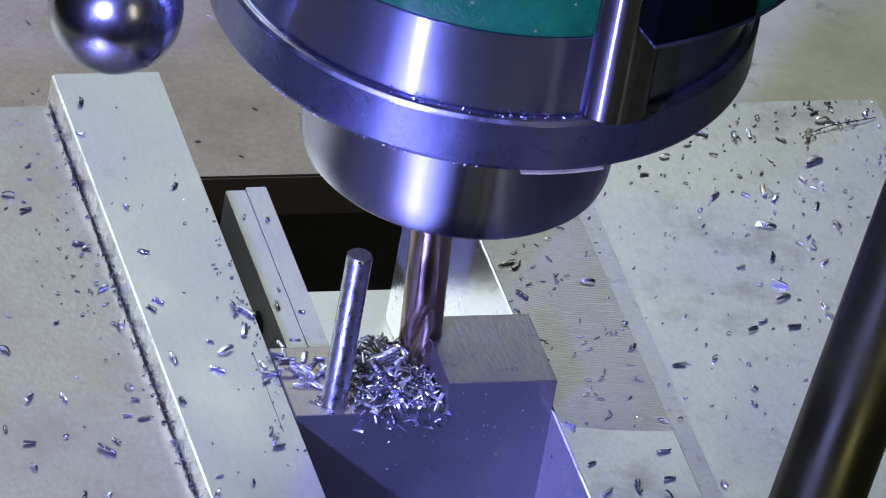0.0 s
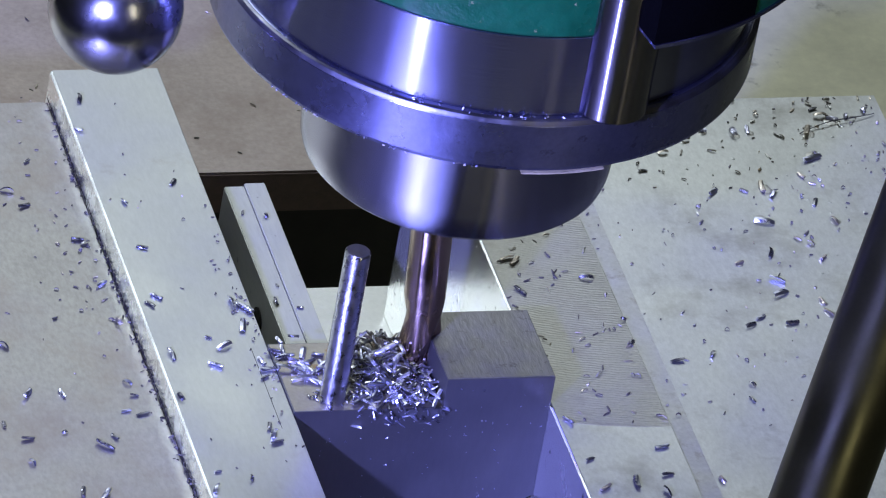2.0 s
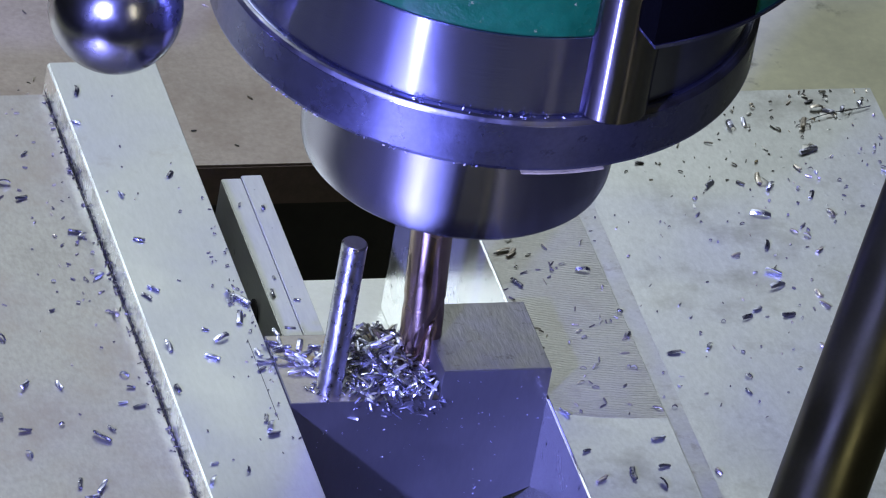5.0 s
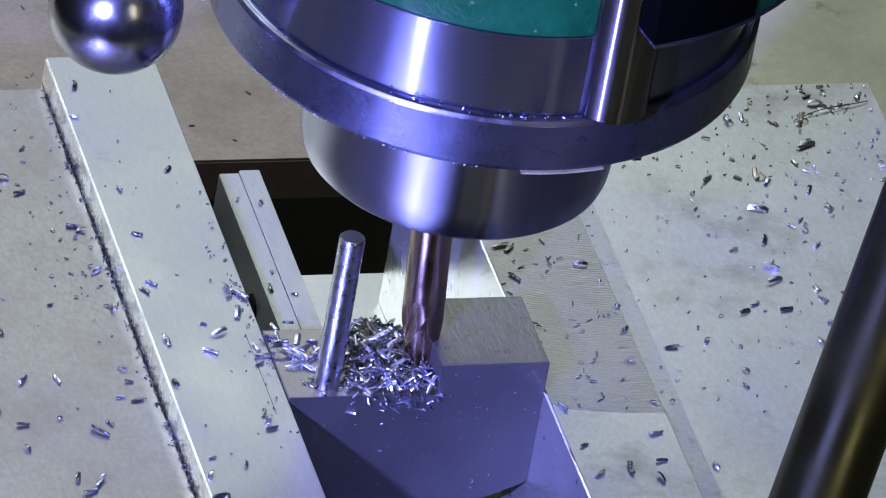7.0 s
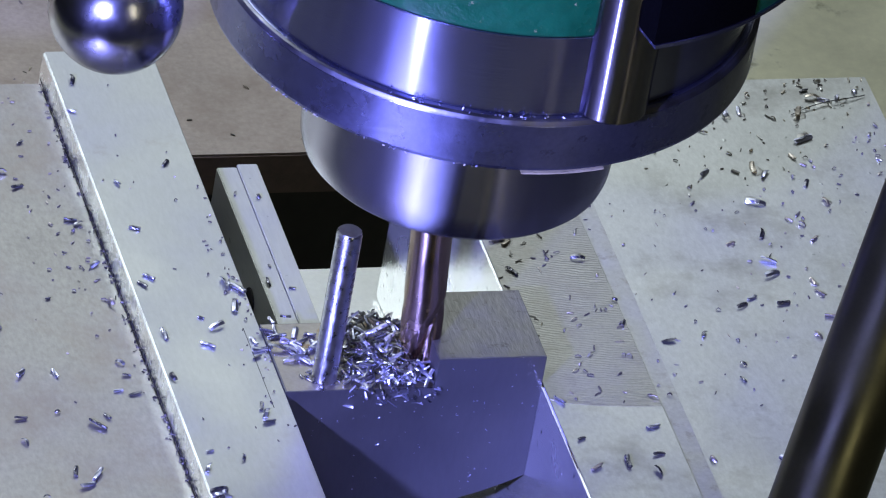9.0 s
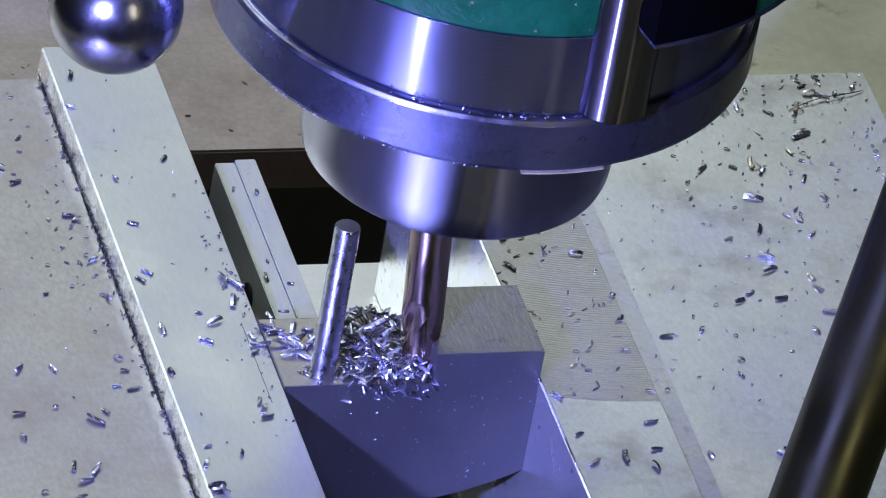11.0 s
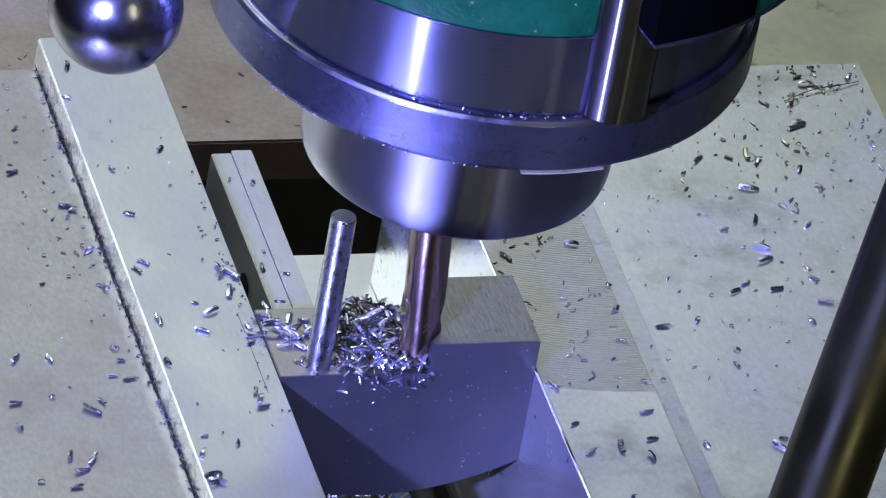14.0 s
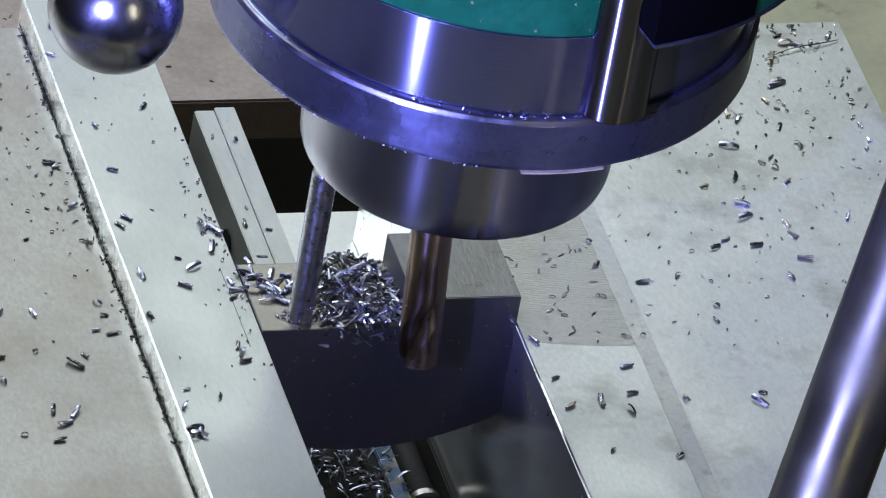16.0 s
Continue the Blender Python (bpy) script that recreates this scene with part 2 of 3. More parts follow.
def build_saddle():
    s = thing("saddle_plate", "brown oily cast-iron plate behind the vise, strewn with chips", "machine table", at=(17.7, 47.1, -65))
    part("plate", box(-330, 40, 103.5, 330, -10, 0, 0.6), BROWN_CAST, s)
    # front face kept apart so its shade can sit in the colour
    part("plate_edge", box(-330, 39.8, 103.2, 103.48, -9.9, -0.2, 0), SHADED_BROWN, s, "brown front edge with shade put into its colour")
    # added block: the void's shade below the plate is its colour
    part("underside_shade", box(-330, 40, 122, 320, -64.8, -10.2, 1), OIL_AND_SHADE, s, "added near-black block for the shade under the plate")
    MOVING.append(s)


build_saddle()

BED = -54.0


def strip(parent, x, z, width, y0, y1):
    """A polished chamfer along y that faces up and to the west."""
    bm = box(-width / 2, width / 2, y0, y1, -0.03, 0.03, 0)
    bm.transform(Matrix.Translation((x, 0, z)) @ Matrix.Rotation(radians(-45), 4, "Y"))
    return part("chamfer", bm, POLISHED_EDGE, parent, "bright polished chamfer")


def build_vise():
    v = thing("vise", "grey ground-steel machine vise with open jaws, scattered with chips", "vise", at=(0, 0, BED - 24))
    o = -(BED - 24)

    def vp(name, b, mat, label="", bevel=0.35):
        x0, x1, y0, y1, z0, z1 = b
        return part(name, box(x0, x1, y0, y1, z0 + o, z1 + o, bevel), mat, v, label)

    vp("bed", (-190, 124, 60, 95, BED - 24, BED), BED_STEEL, "flat steel vise bed")
    # front of the bed is near black: shade under the workpiece, as colour
    vp("bed_rail", (-190, 13.5, -160, 59.8, BED - 24, BED), OIL_AND_SHADE, "guide rail with shade put into its near-black colour")
    vp("bed_rail", (22.2, 124, -160, 59.8, BED - 24, BED), OIL_AND_SHADE, "guide rail with shade put into its near-black colour")
    # shaft colour holds the shade behind the bright tip
    bm = lathe([(0, -70), (3.0, -70), (3.0, -2.6), (0, -2.6)], 32)
    bm.transform(Matrix.Translation((18.6, 0, BED - 5.5 + o)) @ Matrix.Rotation(radians(90), 4, "X"))
    screw = part("screw", bm, OIL_AND_SHADE, v, "vise screw shaft, near black for the shade around it")
    bm = lathe([(0, -2.5), (3.3, -2.5), (3.6, -2.2), (3.6, -0.6), (3.0, 0), (1.8, 0.15), (0, 0.15)], 40)
    bm.transform(Matrix.Translation((18.6, 0, BED - 5.5 + o)) @ Matrix.Rotation(radians(90), 4, "X"))
    part("screw_tip", bm, WORN_STEEL, screw, "round bright end of the screw")
    vp("rail_edge", (9.6, 13.45, -158, 14.5, BED + 0.02, BED + 0.9), BLUE_PAINT, "worn blue-painted rail edge", 0.3)
    vp("movable_jaw", (-190, -51.62, -160, 97.3, BED + 0.2, -6.6), WORN_STEEL, "worn brownish movable jaw", 0.6)
    # slot floor coloured with the darkness of the void
    vp("bed_floor", (13.5, 22.2, -160, 59.8, BED - 23.9, BED - 20), OIL_AND_SHADE, "slot floor, near black for the shade between the rails")
    bm = extrude_profile([(-51.4, BED + 0.2 + o), (-28.8, BED + 0.2 + o), (-28.8, -0.65 + o), (-28.95, -0.5 + o), (-50.9, -0.5 + o), (-51.4, -1.0 + o)], -165, 99.2, 0)
    bar = part("jaw_plate", bm, GROUND_STEEL, v, "bright ground-steel jaw bar")
    part("bar_side", box(-51.46, -51.38, -164, 99.0, -20 + o, -1.02 + o, 0), BAR_SIDE_STEEL, bar, "mottled bright side of the bar")
    # ragged line of dark oily grit along the foot of the bar
    rng = random.Random(17)
    bm, low = bmesh.new(), None
    for y in np.arange(-163.0, 98.9, 0.45):
        h = 0.12 + 0.5 * rng.random() ** 2
        col = [bm.verts.new((x, float(y), z + o)) for x, z in ((-51.47, -6.62), (-51.47 - 0.45 * h, -6.6), (-51.5, -6.6 + h))]
        if low:
            for k in (0, 1, 2):
                bm.faces.new((low[k], low[(k + 1) % 3], col[(k + 1) % 3], col[k]))
        low = col
    part("grit_line", finish(bm), OIL_AND_SHADE, bar, "ragged dark line of oily grit")
    part("seam", box(-32.2, -32.08, -22, 4.0, -0.51 + o, -0.488 + o, 0), OIL_AND_SHADE, bar, "thin dark joint line")
    strip(bar, -51.15, -0.75 + o, 0.46, -164.9, 99.1)
    vp("jaw_front_pad", (24.0, 46.3, -160, 84.5, -8, -0.48), VISE_STEEL, "", 0.04)
    bm = bmesh.new()
    rim = [(46.28, 84.4), (24.02, 84.4)] + [(24.02 + 22.26 * u, -22.0 - 4.6 * u ** 0.6 + 1.2 * u * u) for u in np.linspace(0, 1, 17)]
    low, high = [[bm.verts.new((x, y, z + o)) for x, y in rim] for z in (-0.49, -0.45)]
    bm.faces.new(high)
    for i in range(len(rim)):
        j = (i + 1) % len(rim)
        bm.faces.new((low[i], low[j], high[j], high[i]))
    part("jaw_pad", finish(bm), MILLED_STEEL, v, "jaw top with fine milling marks")
    bm = extrude_profile([(46.3, -8 + o), (50.6, -8 + o), (50.6, -0.852 + o), (46.5, -0.79 + o), (46.3, -0.48 + o)], -160, 84.55, 0)
    part("jaw_step", bm, STEP_STEEL, v, "shallow sloping step along the jaw")
    vp("fixed_jaw", (50.6, 121, -160, 84.6, BED + 0.2, -0.85), VISE_STEEL, "broad fixed jaw, wet with oil", 0.02)
    vp("fixed_jaw_core", (24.05, 50.5, -160, 84.3, BED + 0.2, -8.1), DARK_STEEL, "", 0.1)
    face = vp("jaw_face", (23.5, 24.0, -160, 84.4, BED + 0.2, -0.75), JAW_FACE_STEEL, "mirror-bright inner jaw face", 0.05)
    strip(face, 23.72, -0.72 + o, 0.5, -159.9, 84.3)
    # socket-head screws in the jaw face
    for y in (-60, 62):
        bm = lathe([(0, 0), (0, 0.6), (2.0, 0.6), (2.3, 0.2), (5.2, 0.2), (5.4, 0)], 24)
        bm.transform(Matrix.Translation((23.4, y, -24 + o)) @ Matrix.Rotation(radians(-90), 4, "Y"))
        part("jaw_screw", bm, OIL_AND_SHADE, v, "dark recessed jaw screw")
    MOVING.append(v)


build_vise()


def build_parallels():
    for x0, x1, y1, z1, label in ((-21.2, -17.0, 68.2, -8.0, "thin ground-steel parallel with a dark round hole"), (-16.9, -12.6, 68.8, -7.7, "thin ground-steel parallel standing on the vise bed")):
        p = thing("parallel", label, "parallel", "parallels in the vise", at=(x0, 5, BED))
        part("bar", box(0, x1 - x0, 0, y1 - 5, 0.05, z1 - BED, 0.2), PARALLEL_STEEL, p)
        if x0 < -20:
            for y in (34,):
                # disc in place of a cut hole; its black is the hole's shade
                bm = lathe([(0, -0.05), (2.6, -0.05), (2.9, 0.0), (2.9, 0.3), (0, 0.3)], 24)
                bm.transform(Matrix.Translation((0.02, y - 5, z1 - BED - 8.5)) @ Matrix.Rotation(radians(-90), 4, "Y"))
                part("hole", bm, OIL_AND_SHADE, p, "black disc for the shade in a drilled hole")
        MOVING.append(p)


build_parallels()


def build_workpiece():
    w = thing("workpiece", "dark steel workpiece with a stepped top and round underside", "workpiece", at=(-2.7, -6.6, -30))
    low = [(x, -30.0 + (x + 6) ** 2 / 114.0) for x in np.linspace(23.47, -28.7, 25)]
    body = [(-28.7, -0.05), (1.5, -0.05), (1.5, 6.6), (23.47, 6.6)] + [(float(a), float(b)) for a, b in low]
    bm = extrude_profile(body, -17.6, 4.5, 0.12)
    bm.transform(Matrix.Translation((2.7, 6.6, 30)))
    part("body", bm, PART_STEEL, w)
    bm = box(1.7 + 2.7, 23.3 + 2.7, -17.35 + 6.6, 4.3 + 6.6, 36.55, 36.72, 0.03, 1)
    part("top_face", bm, PART_TOP, w, "scuffed dull top face")
    bm = box(-28.5 + 2.7, 1.45 + 2.7, -17.4 + 6.6, 4.3 + 6.6, 29.94, 30.03, 0.02, 1)
    part("milled_floor", bm, PART_FLOOR, w, "freshly milled floor")
    MOVING.append(w)


build_workpiece()


def build_pin():
    pin = thing("locating_pin", "upright grey steel pin standing on the workpiece", "pin", at=(-20.1, -13.6, 0.05))
    part("shaft", lathe([(0, 0), (2.45, 0), (2.55, 0.2), (2.55, 35.2), (2.3, 35.55), (0, 35.55)], 32), PIN_STEEL, pin)
    part("end_face", lathe([(2.25, 35.55), (2.2, 35.62), (1.3, 35.66), (0.4, 35.6), (0, 35.6)], 32), WORN_STEEL, pin, "scuffed bright end face")
    MOVING.append(pin)


build_pin()


# ---- the spindle head ----
def sector(r0, r1, z0, z1, a0, a1, n=40):
    bm = bmesh.new()
    cols = []
    for i in range(n + 1):
        a = radians(a0 + (a1 - a0) * i / n)
        c, s = math.cos(a), math.sin(a)
        cols.append([bm.verts.new((r * c, r * s, z)) for r, z in ((r0, z0), (r1, z0), (r1, z1), (r0, z1))])
    for a, b in zip(cols, cols[1:]):
        for i in range(4):
            j = (i + 1) % 4
            bm.faces.new((a[i], a[j], b[j], b[i]))
    bm.faces.new(cols[0])
    bm.faces.new(cols[-1][::-1])
    return finish(bm, 0.4)


def build_head():
    h = thing("spindle_head", "milling spindle head of polished steel under green enamel", "spindle head", at=(0, 0, 49))
    z = -49

    def turned(name, profile, mat, label=""):
        return part(name, lathe([(r, a + z) for r, a in profile], 160), mat, h, label)

    turned("nose", [(0, 49.6), (12, 49.6), (27.4, 49.2), (28.8, 49.6), (29.8, 50.6), (30.3, 52.2), (30.6, 56), (30.6, 83.2), (0, 83.2)], NOSE_STEEL, "polished steel spindle nose")
    turned("flange", [(0, 83.3), (33, 83.3), (51.8, 82.7), (52.7, 83.2), (53.0, 84), (53.0, 93.3), (52.5, 94.2), (51.6, 94.5), (0, 94.5)], FLANGE_STEEL, "broad dull steel flange")
    turned("worn_edge", [(53.02, 93.5), (52.9, 93.8), (52.55, 94.3), (52.1, 94.54), (51.9, 94.54), (51.9, 94.4)], WORN_EDGE, "worn bright rim edge")
    turned("collar", [(0, 94.7), (51.0, 94.6), (51.2, 95.0), (51.2, 112.2), (51.0, 112.3), (0, 112.3)], TURNED_STEEL, "smooth steel collar")
    turned("housing", [(0, 112.4), (50.85, 112.4), (51.15, 112.9), (51.2, 116), (51.7, 170), (0, 170)], GREEN_PAINT, "green enamelled housing")
    # shaded end of the bracket, its darkness held by the material
    part("casting", sector(40, 63, 118 + z, 170 + z, -79, -57), SHADE_BLACK, h, "cast bracket, its black deepened for shade")
    part("bracket_cover", sector(40, 62.8, 118 + z, 170 + z, -56.9, 60), GREEN_PAINT, h, "green enamelled bracket")
    part("casting_lip", sector(50.7, 63.3, 117.2 + z, 118 + z, -78.8, 59.8), TURNED_STEEL, h, "thin worn bright lip")
    part("rim_crust", sector(51.0, 52.85, 82.4 + z, 82.7 + z, -96, -78), CRUST, h, "tan crust of oily grit on the rim")
    bm = lathe([(0, 94.8 + z), (6.3, 94.8 + z), (7.1, 95.6 + z), (7.1, 170 + z), (0, 170 + z)], 48)
    bolt = part("bolt", bm, BOLT_STEEL, h, "upright round steel stop rod")
    bolt.location = (0.0108, -0.0486, 0)
    return h


build_head()

MILL_AT = (0.5, -0.1, 0.0)


def build_mill():
    """Two-flute end mill: round shank, then a twisted cutting end."""
    m = thing("end_mill", "copper-coated carbide end mill with spiral flutes, spinning", "end mill", at=MILL_AT)
    m.rotation_euler = (0, radians(-3.6), 0)
    part("shank", lathe([(0, 15), (3.6, 15), (4.15, 16), (4.15, 58), (0, 58)], 48), CARBIDE, m)
    bm = bmesh.new()
    n, steps, rings = 40, 30, []
    for k in range(steps + 1):
        h = 0.1 + 16.5 * k / steps
        twist = h / 16.5 * radians(110)
        fade = min(1.0, max(0.0, (h - 9.5) / 7.0))
        ring = []
        for i in range(n):
            a = 2 * math.pi * i / n
            lobe = abs(math.sin(a))
            r = 4.15 * (0.58 + 0.42 * min(1.0, 1.35 * lobe ** 0.8))
            r = r * (1 - fade) + 4.15 * fade
            ring.append(bm.verts.new((r * math.cos(a + twist), r * math.sin(a + twist), h)))
        rings.append(ring)
    for a, b in zip(rings, rings[1:]):
        for i in range(n):
            j = (i + 1) % n
            bm.faces.new((a[i], a[j], b[j], b[i])).smooth = True
    bm.faces.new(rings[0][::-1])
    bm.faces.new(rings[-1])
    bmesh.ops.recalc_face_normals(bm, faces=bm.faces)
    part("cutting_end", bm, CARBIDE, m, "spiral cutting flutes")
    return m


MILL = build_mill()


def build_lever_knob():
    k = thing("ball_knob", "polished chrome ball knob of a machine lever", "lever knob", at=(-74.5, -6.2, 90))
    part("ball", lathe([(12.9 * math.sin(a), -12.9 * math.cos(a)) for a in np.linspace(0, math.pi, 49)], 72), CHROME, k)
    part("stem", lathe([(0, 12), (4, 12), (4, 90), (0, 90)], 32), CHROME, k)


build_lever_knob()


def build_lever():
    a, b = Vector((36.0, -125.4, 60)), Vector((57.5, -97.3, 110))
    d = (b - a).normalized()
    lo = a - d * 90
    bm = lathe([(0, 0), (7.8, 0), (8.6, 1), (8.6, 260), (0, 260)], 64)
    solid("lever_rod", bm, BLACK_LEVER, "dark polished round lever rod in front of the vise", "lever", m=Matrix.Translation(lo * MM) @ d.to_track_quat("Z", "Y").to_matrix().to_4x4())


build_lever()


# Unseen blade, added to keep the LED off the lever, later off the work.
def build_lamp_blocker():
    f = thing("lamp_blocker", "unseen matt black blade added to block the lamp", "lamp flap", at=(-353, -403, 237))
    bm = box(-28, 28, -0.8, 0.8, -60, 50, 0.5)
    bm.transform(Matrix.Rotation(radians(-44), 4, "Z"))
    part("blade", bm, SHADE_BLACK, f)
    bm = lathe([(0, -290), (2.5, -290), (2.5, -58), (0, -58)], 16)
    part("stem", bm, SHADE_BLACK, f)
    return f


BLOCKER = build_lamp_blocker()


# ---- chips ----
def chip_bm(length, width, curl, rng, thick=0.14, n=6):
    """A short curled sliver of steel, along x, with its own thickness."""
    bm = bmesh.new()
    cols = []
    twist = rng.uniform(-0.5, 0.5)
    for i in range(n + 1):
        u = i / n - 0.5
        taper = 1 - 0.18 * abs(2 * u) ** 4
        w = width * taper / 2
        a = twist * u
        x, z = length * u, curl * (0.25 - u * u) * 4
        side = Vector((0, math.cos(a), math.sin(a)))
        up = Vector((0, -math.sin(a), math.cos(a)))
        c = Vector((x, 0, z))
        bow = up * (0.2 * width)
        cols.append([bm.verts.new(c + side * w), bm.verts.new(c + bow), bm.verts.new(c - side * w), bm.verts.new(c - side * w * 0.8 - up * thick), bm.verts.new(c + bow - up * thick), bm.verts.new(c + side * w * 0.8 - up * thick)])
    for p, q in zip(cols, cols[1:]):
        for i in range(6):
            j = (i + 1) % 6
            bm.faces.new((p[i], p[j], q[j], q[i]))
    bm.faces.new(cols[0][::-1])
    bm.faces.new(cols[-1])
    bmesh.ops.recalc_face_normals(bm, faces=bm.faces)
    return bm


def rolled_chip_bm(length, width, rng):
    """A tightly rolled, ridged chip along x: a short solid roll with torn ends."""
    bm = bmesh.new()
    n, sides = max(4, int(length * 3)), 7
    bend, lean = rng.uniform(-0.25, 0.25), rng.uniform(-0.5, 0.5)
    cols = []
    for i in range(n + 1):
        u = i / n - 0.5
        r = width / 2 * (0.95 + 0.07 * (i % 2)) * (1 - 0.12 * abs(2 * u) ** 6)
        c = Vector((length * u, bend * length * (u * u), 0))
        cols.append([bm.verts.new(c + Vector((lean * 0.3 * r * math.sin(6.283 * k / sides), r * math.cos(6.283 * k / sides + u), 0.58 * r * math.sin(6.283 * k / sides + u)))) for k in range(sides)])
    for p, q in zip(cols, cols[1:]):
        for k in range(sides):
            j = (k + 1) % sides
            bm.faces.new((p[k], p[j], q[j], q[k]))
    bm.faces.new(cols[0][::-1])
    bm.faces.new(cols[-1])
    bmesh.ops.recalc_face_normals(bm, faces=bm.faces)
    return bm


def lowest(bm, m):
    return min((m @ v.co).z for v in bm.verts)


CHIP_RNG = random.Random(5)


def lay_chip(x, y, z, length, mat, label, width=1.0, turn=None):
    bm = rolled_chip_bm(length, width, CHIP_RNG) if CHIP_RNG.random() < 0.5 else chip_bm(length, width, CHIP_RNG.uniform(0.1, 0.6), CHIP_RNG)
    m = pose(0, 0, 0, CHIP_RNG.uniform(-40, 40), CHIP_RNG.uniform(-8, 8), CHIP_RNG.uniform(0, 180) if turn is None else turn)
    m = Matrix.Translation((x, y, z - lowest(bm, m) + 0.01)) @ m
    ob = solid("metal_chip", bm, mat, label, "metal chip", "loose chips on the vise", m=Matrix.Translation(m.translation * MM) @ m.to_quaternion().to_matrix().to_4x4())
    MOVING.append(ob)


def lay_chips(places, z, kinds):
    for i, word in enumerate(places.split()):
        x, y, length, kind = word.split(",")
        mat, label = kinds[kind]
        lay_chip(float(x), float(y), z, float(length), mat, label, 0.22 * float(length) + 0.35)


KINDS = {
    "b": (CHIP_STEEL, "bright curled steel chip lying on the vise"),
    "d": (DARK_CHIP, "dark curled steel chip lying on the vise"),
    "t": (TAN_CHIP, "oily tan steel chip lying on the vise"),
}


def build_loose_chips():
    lay_chips("-67,66.3,2.6,d -64.6,61,2.6,d -60.7,76.1,1.6,d -66.6,23.5,1.2,d -54.7,34.1,2.6,b -79,15,2.8,b -77.5,-.9,3,b -70.8,-1.2,2.4,b "
              "-84.4,-10.3,2,d -80.7,-15.1,2.6,d -81.5,-22.8,2.2,b -66,-18.2,4,d -56.9,1.8,2,b -56.5,-2.3,1.8,d -56.2,49.3,2.6,d -55,48,2,d -54,21.6,2.6,t -73.6,-32.5,3,d -72,-37,3.4,b", -6.55, KINDS)
    lay_chips("-47.9,88.7,3,d -50.3,78.2,2,b -35,59.5,2.4,d -46.5,53.3,1.8,b -46.4,37.8,2.4,d -47.2,21.6,2.6,b -49.1,19.1,2.4,d -48.5,2.4,3.2,b -40.5,-1.3,3,b -39.9,7.7,1.4,d", -0.48, KINDS)
    lay_chips("-32.6,18.3,4.2,b -30.4,17.0,4.4,b -32.1,11.2,4.4,b -37.5,4.5,3.6,b -30.6,-3.5,3.4,b -31.7,-5.8,2,d -31.2,-.5,2.6,b -34.6,-21.7,2.4,d -34.2,-26.6,2.6,d -42.1,-37.7,2,d -50.0,-11.3,2.6,d", -0.48, KINDS)
    lay_chips("107.3,77.4,3.2,t 109.4,76.3,2.6,b 102.7,72.2,4,t 86.9,72.4,3.4,b 90.1,73.1,2.6,b 79.9,73.5,3,b 76.8,51.9,2.8,b 87.5,53.4,3.6,t 89.5,51,3,b 97.4,47.7,2.8,d 84.7,41.4,4.2,b "
              "99.7,41.2,2.6,t 82.9,30.7,3.2,d 81.8,21.7,3.4,b 81.2,17,3.8,b 89.1,14.1,2.2,t 89.5,10.5,2.6,t", -0.83, KINDS)
    lay_chips("80.8,7.1,2.8,d 72,6.8,2.6,d 74.9,9.3,2.2,b 53.6,-4,3,d 61.5,-2.3,2,d 66.8,-12.5,1.6,d 65.4,-17.4,1.8,d 101.1,62.7,4.4,b 97,56.9,2,t 93.7,28.8,2,t 92.5,33.7,1.6,t 75.4,27.7,2,t "
              "112.7,77.2,2,b 106.2,80,2,d 117,79,2,b 70,66,2.2,t 64,60,1.8,d", -0.83, KINDS)
    lay_chips("42.5,-32.2,3,b 26.9,-35.2,1.8,d 34.2,-43.2,3.6,d 25.9,-22.8,2.6,b 27.4,20,3,d 27.3,30.8,3,t 28.8,29.8,3.2,t 42,23.7,3,d 46.0,9.6,1.2,d 45.6,1.7,2,d 41.2,-40.9,2.4,d", -0.43, KINDS)
    lay_chips("-19.6,58.8,1.3,d -20.0,28.7,2.2,d -18.4,34.1,1.0,d", -8.0, KINDS)
    lay_chips("-15.1,57.1,1.4,d -15.6,26.2,1.4,d", -7.7, KINDS)
    lay_chips("-69.5,-33.8,3.6,b -74.4,-42.2,2.6,d -59.3,-7.2,2,b -56.1,-8.3,2.8,d -63.4,-15.3,2,d -81,-40.1,1.4,d -73,-13.4,1.2,d", -6.55, KINDS)
    lay_chips("-48.3,-35.3,1.6,b -49.8,-40.7,2.6,b -34.2,-24,3,b -49.6,-47.8,3.8,d -49.2,-49.5,4,b -48.6,-48.4,3.4,b -49.8,-50.2,2.6,d", -0.48, KINDS)
    lay_chips("39.6,-46.6,2.8,d 27.6,-44.5,2.8,t 32.4,-59,1.4,d 45.4,-61.4,2,d", -0.43, KINDS)
    lay_chips("66.7,-44.6,4,b 68.2,-41.6,1.8,d 52,-42.8,2.2,t 102.9,16.2,2.6,b 89.8,2.5,3.2,t 85,-3.7,2.6,t", -0.83, KINDS)


build_loose_chips()


